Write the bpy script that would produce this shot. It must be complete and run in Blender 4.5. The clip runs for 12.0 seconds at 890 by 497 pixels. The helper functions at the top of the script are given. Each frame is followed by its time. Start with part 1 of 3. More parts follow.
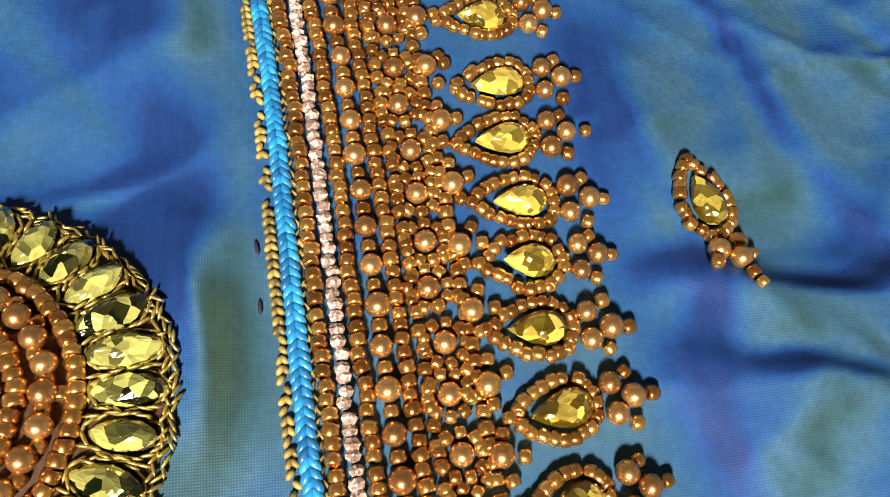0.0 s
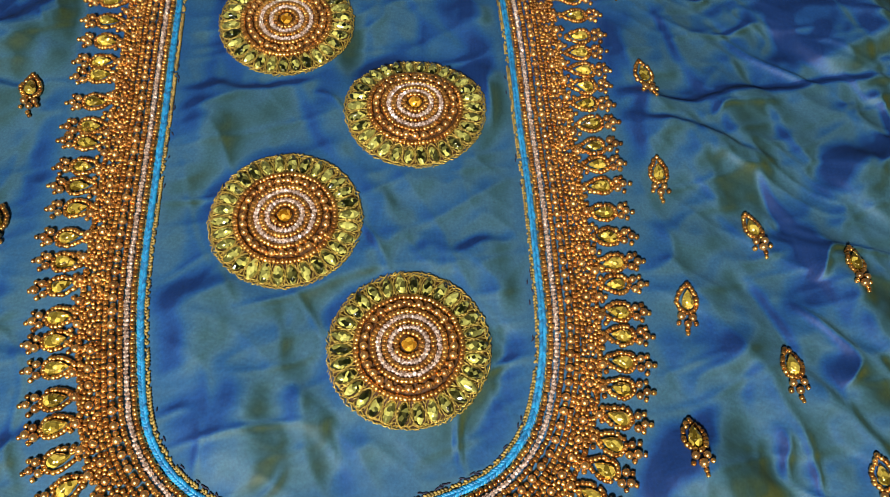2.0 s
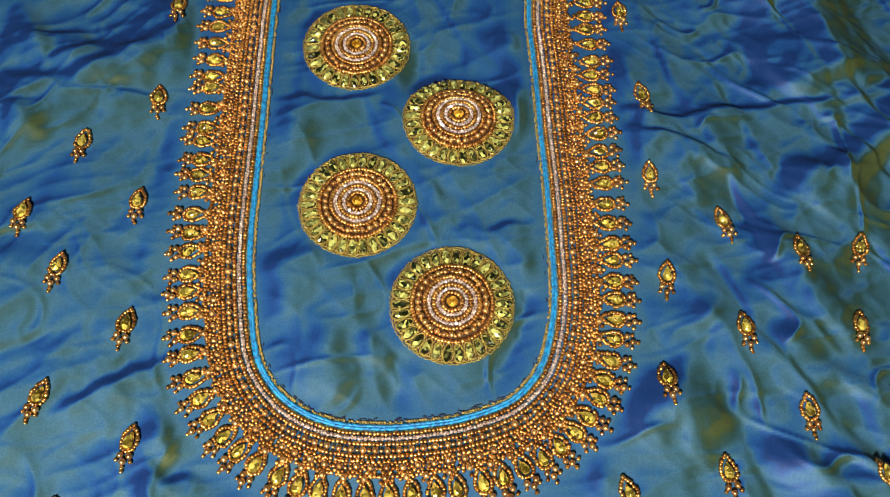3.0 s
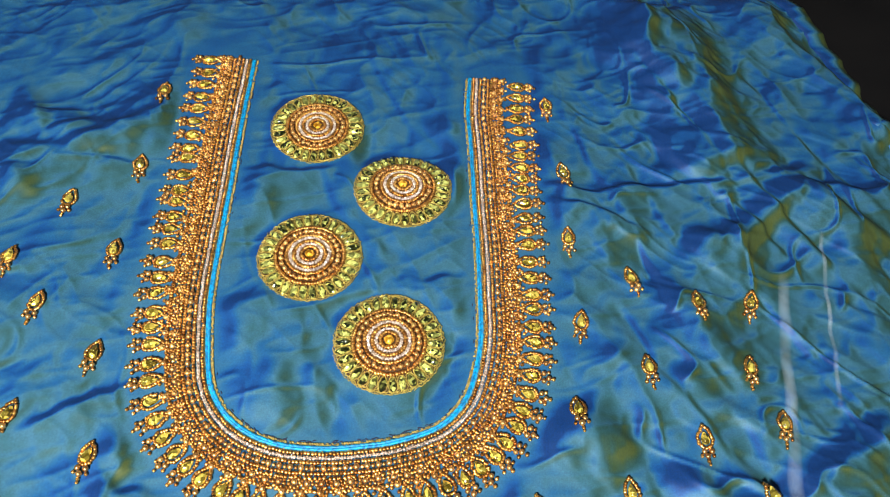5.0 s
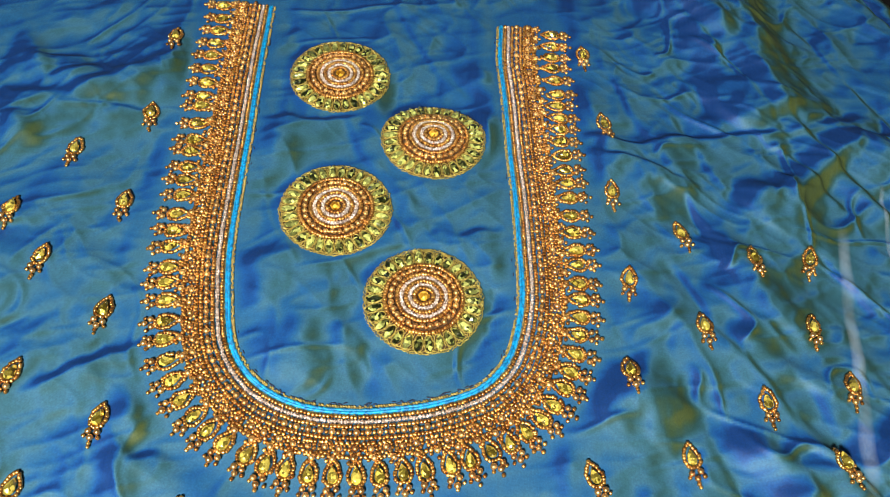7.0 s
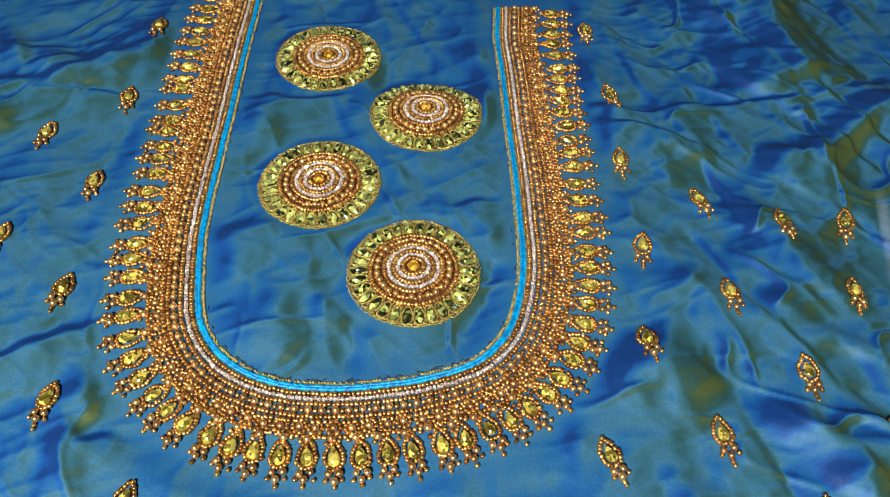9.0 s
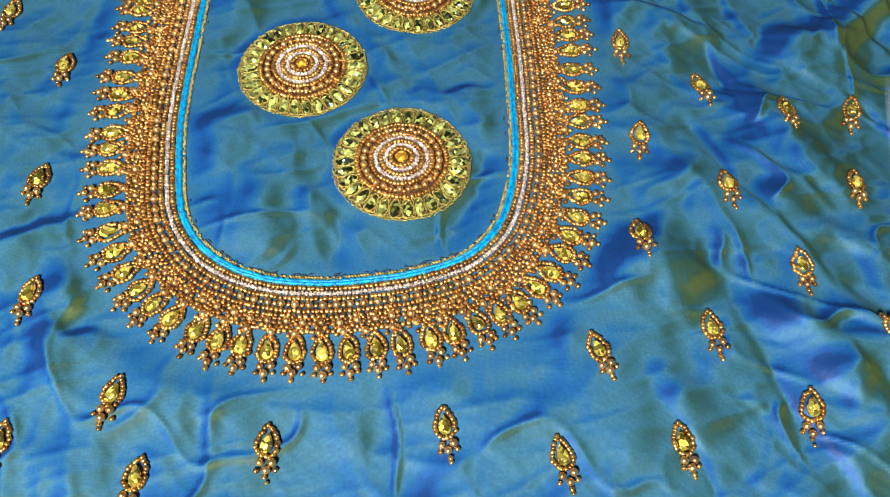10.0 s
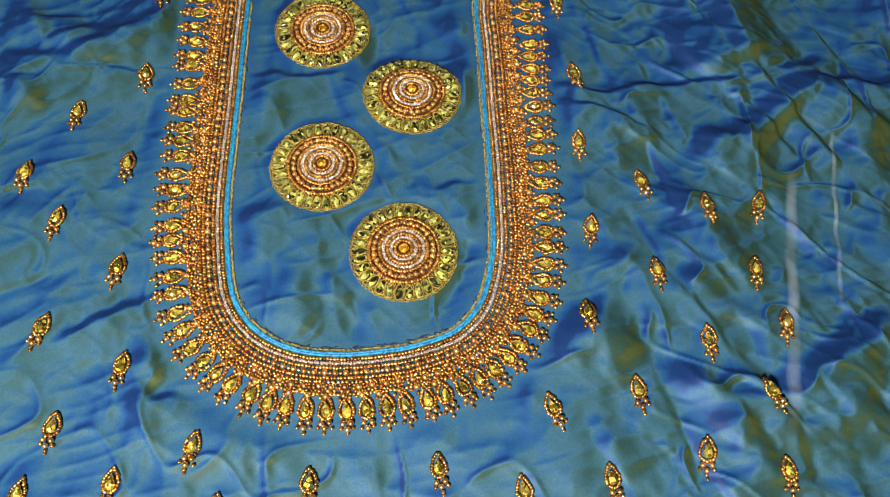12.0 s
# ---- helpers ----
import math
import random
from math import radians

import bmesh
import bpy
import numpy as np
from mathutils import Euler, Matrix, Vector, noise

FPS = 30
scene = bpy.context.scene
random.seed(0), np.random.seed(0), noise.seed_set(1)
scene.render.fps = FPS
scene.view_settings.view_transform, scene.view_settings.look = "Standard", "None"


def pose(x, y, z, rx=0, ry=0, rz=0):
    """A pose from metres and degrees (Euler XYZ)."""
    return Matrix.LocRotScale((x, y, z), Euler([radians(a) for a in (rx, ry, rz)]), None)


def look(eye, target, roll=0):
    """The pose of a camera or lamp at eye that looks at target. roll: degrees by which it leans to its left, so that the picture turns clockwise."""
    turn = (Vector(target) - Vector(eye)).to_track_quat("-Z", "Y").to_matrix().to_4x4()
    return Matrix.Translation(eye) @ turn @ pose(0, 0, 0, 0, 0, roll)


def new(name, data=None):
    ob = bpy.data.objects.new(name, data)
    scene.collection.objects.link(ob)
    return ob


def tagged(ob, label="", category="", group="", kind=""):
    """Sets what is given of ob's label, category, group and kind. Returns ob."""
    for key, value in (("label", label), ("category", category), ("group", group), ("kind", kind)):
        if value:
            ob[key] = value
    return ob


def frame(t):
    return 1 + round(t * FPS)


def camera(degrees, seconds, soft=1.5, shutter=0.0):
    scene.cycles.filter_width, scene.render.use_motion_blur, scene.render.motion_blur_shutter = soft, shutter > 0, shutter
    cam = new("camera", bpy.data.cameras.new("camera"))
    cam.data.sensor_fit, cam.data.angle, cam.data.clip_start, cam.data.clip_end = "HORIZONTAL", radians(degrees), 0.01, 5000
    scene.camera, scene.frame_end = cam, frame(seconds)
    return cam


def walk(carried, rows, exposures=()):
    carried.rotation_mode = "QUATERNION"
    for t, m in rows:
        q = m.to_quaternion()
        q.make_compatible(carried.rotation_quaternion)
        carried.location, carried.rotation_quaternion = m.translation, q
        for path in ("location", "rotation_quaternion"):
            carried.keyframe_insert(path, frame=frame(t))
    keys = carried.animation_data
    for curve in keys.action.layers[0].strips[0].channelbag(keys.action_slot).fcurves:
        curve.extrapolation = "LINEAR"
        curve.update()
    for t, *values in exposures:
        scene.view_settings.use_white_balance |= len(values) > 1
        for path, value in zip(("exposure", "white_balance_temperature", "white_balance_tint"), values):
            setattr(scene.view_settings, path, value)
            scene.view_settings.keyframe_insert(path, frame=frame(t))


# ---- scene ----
LENS = 60.4
PATH = [
    (0, (0.04646, 0.08109, 0.08936), (0.12395, 0.27061, -0.36679), 17.71),
    (0.5, (0.04545, 0.06530, 0.12168), (0.11205, 0.25880, -0.33452), 15.38),
    (1, (0.03883, 0.00466, 0.19289), (0.07576, 0.20983, -0.26158), 7.72),
    (1.5, (0.01600, -0.05631, 0.23456), (0.04828, 0.15865, -0.21572), 7.12),
    (2, (0.00216, -0.08898, 0.26159), (0.02022, 0.12846, -0.18829), 5.50),
    (2.5, (-0.00295, -0.10554, 0.30100), (0.00322, 0.10322, -0.15330), 3.78),
    (2.7, (-0.00717, -0.11357, 0.32074), (-0.00203, 0.09403, -0.13409), 3.66),
    (4.3, (-0.01066, -0.17659, 0.35914), (0.00481, 0.06461, -0.07856), 6.84),
    (4.5, (-0.00340, -0.17404, 0.36384), (0.01167, 0.07848, -0.06745), 6.68),
    (5, (0.01406, -0.18643, 0.36227), (0.02892, 0.09480, -0.05087), 6.32),
    (5.5, (0.01613, -0.19379, 0.34108), (0.02077, 0.09177, -0.06933), 4.63),
    (6, (0.01043, -0.19583, 0.33397), (0.01482, 0.08376, -0.08053), 4.58),
    (6.5, (0.00607, -0.19642, 0.33117), (0.01648, 0.07907, -0.08596), 5.67),
    (7, (-0.00397, -0.18685, 0.32415), (0.01304, 0.08976, -0.09202), 6.77),
    (7.5, (-0.01178, -0.18860, 0.30150), (0.01101, 0.09348, -0.11071), 7.38),
    (7.7, (-0.00817, -0.19021, 0.29964), (0.01496, 0.09392, -0.11113), 6.28),
    (9.5, (0.01873, -0.20740, 0.26188), (0.01044, 0.11145, -0.12318), 1.18),
    (10, (0.01880, -0.19580, 0.26348), (0.02035, 0.05418, -0.16954), 2.67),
    (10.5, (0.01378, -0.14885, 0.32665), (0.02548, 0.02438, -0.14223), 5.96),
    (11, (0.00531, -0.14277, 0.36841), (0.02290, 0.02852, -0.10100), 7.83),
    (11.5, (0.00696, -0.15884, 0.37452), (0.02505, 0.03112, -0.08763), 7.47),
    (12, (0.00804, -0.17563, 0.37538), (0.02515, 0.03653, -0.07706), 6.63),
]
EXPOSURE = [(0.0, 0.55, 7200, 20), (0.5, 0.25, 7300, 20), (1.0, -0.6, 7600, 23), (1.5, -0.35, 7200, 19), (2.0, -0.3, 7000, 15), (2.7, -0.3, 6800, 12), (4.3, 0.05, 6900, 8), (5.5, 0.2, 6000, 3), (7.0, 0.05, 6400, 5), (7.7, -0.05, 6300, 5), (9.5, -0.2, 5900, 4), (10.0, 0.1, 6000, 3), (10.5, 0.05, 6900, 8), (12.0, -0.15, 7000, 8)]
cam = camera(LENS, 12.0, soft=0.9)
walk(cam, [(t, look(eye, aim, roll)) for t, eye, aim, roll in PATH], EXPOSURE)

# ---- light: one warm-white lamp over the table, in a plain closed room ----
world = bpy.data.worlds.new("room_air")
scene.world = world
world.use_nodes = True
world.node_tree.nodes["Background"].inputs[0].default_value = (0.75, 0.85, 1.0, 1)
world.node_tree.nodes["Background"].inputs[1].default_value = 0.25
lamp_data = bpy.data.lights.new("work_lamp", "AREA")
lamp_data.shape, lamp_data.size, lamp_data.energy = "DISK", 0.16, 29.0
lamp_data.color = (1.0, 0.95, 0.88)
work_lamp = new("work_lamp", lamp_data)
work_lamp.matrix_world = look((-0.20, -0.64, 0.72), (0.0, 0.0, 0.0))


# ---- materials ----
class Nodes:
    """A short way to write a node material."""

    def __init__(self, name):
        self.mat = bpy.data.materials.new(name)
        self.mat.use_nodes = True
        self.tree = self.mat.node_tree
        self.bsdf = self.tree.nodes["Principled BSDF"]

    def add(self, kind, values=(), **props):
        node = self.tree.nodes.new("ShaderNode" + kind)
        for key, value in props.items():
            setattr(node, key, value)
        for key, value in dict(values).items():
            if isinstance(value, bpy.types.NodeSocket):
                self.tree.links.new(value, node.inputs[key])
            else:
                node.inputs[key].default_value = value
        return node

    def math(self, op, a, b=0.0, c=0.0):
        return self.add("Math", {0: a, 1: b, 2: c}, operation=op).outputs[0]

    def mix(self, fac, a, b, blend="MIX"):
        node = self.add("Mix", {"Factor": fac, 6: a, 7: b}, data_type="RGBA", blend_type=blend)
        return node.outputs[2]

    def ramp(self, fac, stops, smooth=True):
        node = self.add("ValToRGB", {0: fac})
        node.color_ramp.interpolation = "EASE" if smooth else "LINEAR"
        while len(node.color_ramp.elements) < len(stops):
            node.color_ramp.elements.new(0.5)
        for e, (at, col) in zip(node.color_ramp.elements, stops):
            e.position, e.color = at, (*col, 1)
        return node.outputs[0]

    def noise(self, scale, detail=3.0, vector=None):
        vals = {"Scale": scale, "Detail": detail}
        if vector is not None:
            vals["Vector"] = vector
        return self.add("TexNoise", vals).outputs[0]

    def place(self):
        return self.add("NewGeometry").outputs["Position"]

    def bump(self, height, strength, distance):
        self.set(Normal=self.add("Bump", {"Height": height, "Strength": strength, "Distance": distance}).outputs[0])

    def set(self, **values):
        for key, value in values.items():
            slot = self.bsdf.inputs[key.replace("_", " ")]
            if isinstance(value, bpy.types.NodeSocket):
                self.tree.links.new(value, slot)
            else:
                slot.default_value = value
        return self


def bead_material(name, dark, light, rough, metal=1.0):
    n = Nodes(name)
    geo = n.add("NewGeometry")
    pick = n.math("FRACT", n.math("ADD", n.add("ObjectInfo").outputs["Random"], geo.outputs["Random Per Island"]))
    grime = n.noise(900.0, 2.0, geo.outputs["Position"])
    col = n.mix(pick, (*dark, 1), (*light, 1))
    col = n.mix(n.math("MULTIPLY", grime, 0.22), col, (0.34, 0.13, 0.04, 1))
    n.set(Base_Color=col, Metallic=metal, Roughness=n.math("MULTIPLY_ADD", grime, 0.20, rough), Coat_Weight=0.30, Coat_Roughness=0.12)
    n.bump(grime, 0.25, 0.0002)
    return n.mat


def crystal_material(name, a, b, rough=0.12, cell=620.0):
    """Foil-backed cut glass: each facet's bright or dark reflection is painted in by random cells."""
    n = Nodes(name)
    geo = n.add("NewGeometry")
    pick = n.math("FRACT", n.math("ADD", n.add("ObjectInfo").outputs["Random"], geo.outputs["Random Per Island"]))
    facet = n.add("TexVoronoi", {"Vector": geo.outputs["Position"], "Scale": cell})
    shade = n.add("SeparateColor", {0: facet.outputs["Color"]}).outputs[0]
    # Cell value runs the base colour from dark to bright, as painted reflections.
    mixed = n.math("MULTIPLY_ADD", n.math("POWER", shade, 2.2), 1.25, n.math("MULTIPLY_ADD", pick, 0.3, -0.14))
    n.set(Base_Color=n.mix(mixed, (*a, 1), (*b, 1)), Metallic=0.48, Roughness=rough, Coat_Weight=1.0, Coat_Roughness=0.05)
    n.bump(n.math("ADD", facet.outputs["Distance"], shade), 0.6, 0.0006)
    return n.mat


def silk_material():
    """Shot silk: blue warp and olive weft; its sheen over the folds is painted into the colour by slope."""
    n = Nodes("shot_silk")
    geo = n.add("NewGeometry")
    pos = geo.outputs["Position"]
    # Slope picks the colour, so sheen and shade of the folds are painted in.
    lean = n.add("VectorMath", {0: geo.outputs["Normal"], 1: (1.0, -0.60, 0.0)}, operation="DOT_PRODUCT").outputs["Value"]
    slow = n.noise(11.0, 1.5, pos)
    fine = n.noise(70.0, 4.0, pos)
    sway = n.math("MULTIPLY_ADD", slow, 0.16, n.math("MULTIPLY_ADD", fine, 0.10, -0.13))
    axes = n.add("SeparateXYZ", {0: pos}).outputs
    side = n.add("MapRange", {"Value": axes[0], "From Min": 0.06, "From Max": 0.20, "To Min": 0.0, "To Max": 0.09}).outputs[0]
    # Bluer past the fold line: a tilted panel's sheen, painted by position.
    panel_sheen = n.add("MapRange", {"Value": n.math("MULTIPLY_ADD", n.noise(25.0, 2.0, pos), 0.03, axes[1]), "From Min": 0.118, "From Max": 0.138, "To Min": 0.03, "To Max": -0.09}).outputs[0]
    tone = n.math("ADD", n.math("ADD", n.math("MULTIPLY_ADD", lean, 1.30, 0.335), n.math("ADD", side, panel_sheen)), sway)
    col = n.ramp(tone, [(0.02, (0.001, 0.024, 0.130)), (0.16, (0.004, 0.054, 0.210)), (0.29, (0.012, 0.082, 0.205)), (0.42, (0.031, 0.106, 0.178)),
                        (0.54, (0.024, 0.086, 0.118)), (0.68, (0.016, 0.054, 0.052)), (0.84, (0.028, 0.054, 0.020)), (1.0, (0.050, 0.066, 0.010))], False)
    warp = n.add("TexWave", {"Vector": pos, "Scale": 980.0, "Distortion": 0.4, "Detail": 1.0}, bands_direction="X").outputs[0 + 1]
    weft = n.add("TexWave", {"Vector": pos, "Scale": 980.0, "Distortion": 0.4, "Detail": 1.0}, bands_direction="Y").outputs[0 + 1]
    weave = n.math("MULTIPLY", warp, weft)
    slub = n.noise(1.0, 2.0, n.add("VectorMath", {0: pos, 1: (900.0, 25.0, 1.0)}, operation="MULTIPLY").outputs[0])
    thread = n.mix(weave, (0.77, 0.79, 0.82, 1), (1.30, 1.32, 1.26, 1))
    col = n.mix(1.0, col, thread, "MULTIPLY")
    speck = n.math("MULTIPLY_ADD", n.noise(1000.0, 3.0, pos), 0.7, 0.65)
    col = n.mix(1.0, col, n.add("CombineColor", {0: speck, 1: speck, 2: speck}).outputs[0], "MULTIPLY")
    col = n.mix(n.math("MULTIPLY", slub, 0.10), col, (0.06, 0.15, 0.24, 1))
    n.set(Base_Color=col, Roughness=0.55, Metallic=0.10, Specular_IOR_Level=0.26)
    n.bump(n.math("ADD", weave, n.math("MULTIPLY", slub, 0.5)), 0.22, 0.00011)
    return n.mat


def plain_material(name, a, b, scale, rough, metal=0.0, bump=0.2, depth=0.0002):
    n = Nodes(name)
    cloud = n.noise(scale, 4.0, n.place())
    n.set(Base_Color=n.mix(cloud, (*a, 1), (*b, 1)), Roughness=n.math("MULTIPLY_ADD", cloud, 0.2, rough), Metallic=metal)
    n.bump(cloud, bump, depth)
    return n.mat


def cord_material(name, dark, light):
    """Shiny floss: each stitch takes its own shade, with fine strands along it."""
    n = Nodes(name)
    geo = n.add("NewGeometry")
    pick = n.math("FRACT", n.math("ADD", n.add("ObjectInfo").outputs["Random"], geo.outputs["Random Per Island"]))
    strands = n.noise(1600.0, 2.0, geo.outputs["Position"])
    n.set(Base_Color=n.mix(n.math("MULTIPLY_ADD", strands, 0.5, n.math("MULTIPLY", pick, 0.75)), (*dark, 1), (*light, 1)), Roughness=0.42)
    n.bump(strands, 0.3, 0.0002)
    return n.mat


def chalk_material():
    n = Nodes("chalk")
    grain = n.noise(1300.0, 3.0, n.place())
    powder = n.add("Attribute", attribute_name="powder").outputs["Fac"]
    alpha = n.math("MULTIPLY", powder, n.math("MULTIPLY_ADD", grain, 0.35, 0.06))
    n.set(Base_Color=n.mix(grain, (0.40, 0.50, 0.62, 1), (0.60, 0.70, 0.82, 1)), Roughness=0.95, Alpha=alpha)
    return n.mat


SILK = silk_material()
COPPER = bead_material("copper_bead", (0.40, 0.165, 0.036), (0.92, 0.52, 0.14), 0.14, 0.90)
PEARL = bead_material("copper_pearl", (0.50, 0.25, 0.085), (0.90, 0.56, 0.21), 0.17, 0.90)
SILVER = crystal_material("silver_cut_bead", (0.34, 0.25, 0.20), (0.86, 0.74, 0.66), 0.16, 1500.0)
ZARI = plain_material("gold_zari_thread", (0.05, 0.036, 0.006), (0.78, 0.60, 0.15), 1300.0, 0.25, 0.7)
ZARI_CORD = cord_material("gold_zari_cord", (0.006, 0.007, 0.005), (0.34, 0.25, 0.06))
BLUE = cord_material("blue_cord_thread", (0.0, 0.030, 0.13), (0.003, 0.27, 0.56))
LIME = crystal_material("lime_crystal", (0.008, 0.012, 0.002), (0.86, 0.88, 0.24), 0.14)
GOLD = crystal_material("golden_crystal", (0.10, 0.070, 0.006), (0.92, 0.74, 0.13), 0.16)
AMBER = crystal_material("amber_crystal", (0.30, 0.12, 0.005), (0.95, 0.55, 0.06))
CHALK = chalk_material()
BROWN = plain_material("brown_thread", (0.016, 0.007, 0.002), (0.10, 0.046, 0.014), 1800.0, 0.45, 0.3)
NAVY = plain_material("navy_thread", (0.004, 0.006, 0.022), (0.012, 0.016, 0.05), 900.0, 0.7)
TABLE = plain_material("dark_table", (0.003, 0.003, 0.004), (0.007, 0.0065, 0.007), 30.0, 0.75)
TABLE.node_tree.nodes["Principled BSDF"].inputs["Specular IOR Level"].default_value = 0.08
PLASTER = plain_material("plaster", (0.38, 0.37, 0.355), (0.46, 0.45, 0.43), 6.0, 0.85)


# ---- helpers of shape ----
def mesh_of(name, verts, faces, mat, smooth=True):
    me = bpy.data.meshes.new(name)
    me.from_pydata([tuple(map(float, v)) for v in verts], [], faces)
    me.materials.append(mat)
    me.polygons.foreach_set("use_smooth", [smooth] * len(me.polygons))
    me.update()
    return me


def part(name, me, parent, m=None, label=""):
    ob = new(name, me)
    ob.parent = parent
    if m is not None:
        ob.matrix_basis = m
    return tagged(ob, label)


def thing(name, at, label, category, group=""):
    ob = new(name)
    ob.empty_display_size = 0.005
    ob.location = at
    return tagged(ob, label, category, group)


def ball(seg=10, rings=6, rx=1.0, ry=1.0, rz=1.0):
    verts = [(0, 0, rz)]
    for i in range(1, rings):
        a = math.pi * i / rings
        verts += [(rx * math.sin(a) * math.cos(b), ry * math.sin(a) * math.sin(b), rz * math.cos(a))
                  for b in (2 * math.pi * k / seg for k in range(seg))]
    verts.append((0, 0, -rz))
    last = len(verts) - 1
    faces = [(0, 1 + k, 1 + (k + 1) % seg) for k in range(seg)]
    for i in range(rings - 2):
        o = 1 + i * seg
        faces += [(o + k, o + seg + k, o + seg + (k + 1) % seg, o + (k + 1) % seg) for k in range(seg)]
    o = 1 + (rings - 2) * seg
    faces += [(o + k, last, o + (k + 1) % seg) for k in range(seg)]
    return verts, faces


def barrel(seg, radius, half):
    """A seed bead: a rounded barrel with dimpled ends round its hole, its axis along z."""
    profile = [(0.30, 0.62), (0.55, 0.95), (0.82, 0.93), (0.97, 0.55), (1.0, 0.0), (0.97, -0.55), (0.82, -0.93), (0.55, -0.95), (0.30, -0.62)]
    verts = [(radius * r * math.cos(2 * math.pi * k / seg), radius * r * math.sin(2 * math.pi * k / seg), half * z) for r, z in profile for k in range(seg)]
    faces = [(i * seg + k, (i + 1) * seg + k, (i + 1) * seg + (k + 1) % seg, i * seg + (k + 1) % seg) for i in range(len(profile) - 1) for k in range(seg)]
    faces.append(tuple(range(seg)))
    faces.append(tuple(range(8 * seg, 9 * seg))[::-1])
    return verts, faces


def drop(t, a, b, sharp):
    """A point of a teardrop's outline, its tip towards -x."""
    return -a * math.cos(t), b * math.sin(t) * math.sin(t / 2) ** sharp


def gem(a, b, sharp, high, seg=14):
    """A faceted stone: girdle, bevel and table over a teardrop or almond outline."""
    verts, faces = [], []
    for scale, z in ((1.0, 0.0), (1.0, 0.35 * high), (0.72, 0.8 * high), (0.40, high)):
        for k in range(seg):
            t = 2 * math.pi * (k + (0.5 if scale == 0.72 else 0.0)) / seg
            x, y = drop(t, a, b, sharp) if sharp else (-a * math.cos(t), b * math.sin(t) * abs(math.sin(t)) ** 0.35)
            verts.append((x * scale + (1 - scale) * a * 0.15 * (1 if sharp else 0), y * scale, z))
    for r in range(3):
        for k in range(seg):
            p, q, o, w = r * seg + k, r * seg + (k + 1) % seg, (r + 1) * seg + k, (r + 1) * seg + (k + 1) % seg
            faces += [(p, q, o), (q, w, o)] if r else [(p, q, w, o)]
    faces.append(tuple(3 * seg + k for k in range(seg)))
    return verts, faces


def joined(name, shape, places, mat, smooth=True):
    """Many alike small pieces as one mesh."""
    base, faces = np.array(shape[0], float), shape[1]
    count = len(base)
    verts = np.concatenate([base @ np.array(m.to_3x3()).T + np.array(m.translation) for m in places])
    out = [tuple(v + i * count for v in f) for i in range(len(places)) for f in faces]
    return mesh_of(name, verts, out, mat, smooth)


# ---- the neckline: a U along which all border work is laid ----
NECK = [(0.0385, 0.200), (0.0380, 0.169), (0.0400, 0.146), (0.0410, 0.133), (0.0422, 0.115), (0.0435, 0.095), (0.0460, 0.065),
        (0.0475, 0.035), (0.0485, 0.005), (0.0455, -0.018), (0.0395, -0.034), (0.0270, -0.047), (0.0060, -0.0555), (-0.0120, -0.0590),
        (-0.0310, -0.0610), (-0.0500, -0.0600), (-0.0660, -0.0545), (-0.0790, -0.0445), (-0.0880, -0.0300), (-0.0935, -0.0080),
        (-0.0980, 0.0200), (-0.1000, 0.0500), (-0.1020, 0.0960), (-0.1040, 0.1300), (-0.1055, 0.1650), (-0.1070, 0.2030)]


def spline(ctrl, steps=40):
    p = np.array(ctrl)
    p = np.vstack([2 * p[0] - p[1], p, 2 * p[-1] - p[-2]])
    u = (np.arange(steps) / steps)[:, None]
    out = [0.5 * (2 * p[i] + (p[i + 1] - p[i - 1]) * u + (2 * p[i - 1] - 5 * p[i] + 4 * p[i + 1] - p[i + 2]) * u**2
                  + (3 * p[i] - p[i - 1] - 3 * p[i + 1] + p[i + 2]) * u**3) for i in range(1, len(p) - 2)]
    return np.vstack(out + [p[-2:-1]])


U_LINE = spline(NECK)
U_LONG = np.r_[0, np.cumsum(np.linalg.norm(np.diff(U_LINE, axis=0), axis=1))]


def along(s):
    """Point, outward normal and heading of the U at the length s (arrays)."""
    s = np.asarray(s, float)
    at = lambda q: np.stack([np.interp(q, U_LONG, U_LINE[:, 0]), np.interp(q, U_LONG, U_LINE[:, 1])], -1)  # noqa: E731
    way = at(np.clip(s + 0.003, 0, U_LONG[-1])) - at(np.clip(s - 0.003, 0, U_LONG[-1]))
    way /= np.linalg.norm(way, axis=-1, keepdims=True)
    return at(s), np.stack([-way[..., 1], way[..., 0]], -1), way


def offset_line(off, step):
    """Evenly spaced places on the line that runs at a distance outside the U: points, headings, and the U's own length there."""
    s = np.linspace(0, U_LONG[-1], 3000)
    p, nrm, _ = along(s)
    q = p + nrm * off
    run = np.r_[0, np.cumsum(np.linalg.norm(np.diff(q, axis=0), axis=1))]
    t = np.linspace(0, run[-1], int(run[-1] / step))
    return np.stack([np.interp(t, run, q[:, 0]), np.interp(t, run, q[:, 1])], -1), np.interp(t, run, s)


# ---- relief of the cloth ----
LATTICE = np.random.RandomState(7).rand(64, 64)


def lumps(x, y):
    """Smooth value noise, -1 to 1."""
    i, j = np.floor(x).astype(int), np.floor(y).astype(int)
    u, v = x - i, y - j
    u, v = u * u * u * (u * (6 * u - 15) + 10), v * v * v * (v * (6 * v - 15) + 10)
    g = lambda a, b: LATTICE[a % 64, b % 64]  # noqa: E731
    return 2 * ((g(i, j) * (1 - u) + g(i + 1, j) * u) * (1 - v) + (g(i, j + 1) * (1 - u) + g(i + 1, j + 1) * u) * v) - 1


def ease(a, b, x):
    t = np.clip((x - a) / (b - a), 0, 1)
    return t * t * (3 - 2 * t)


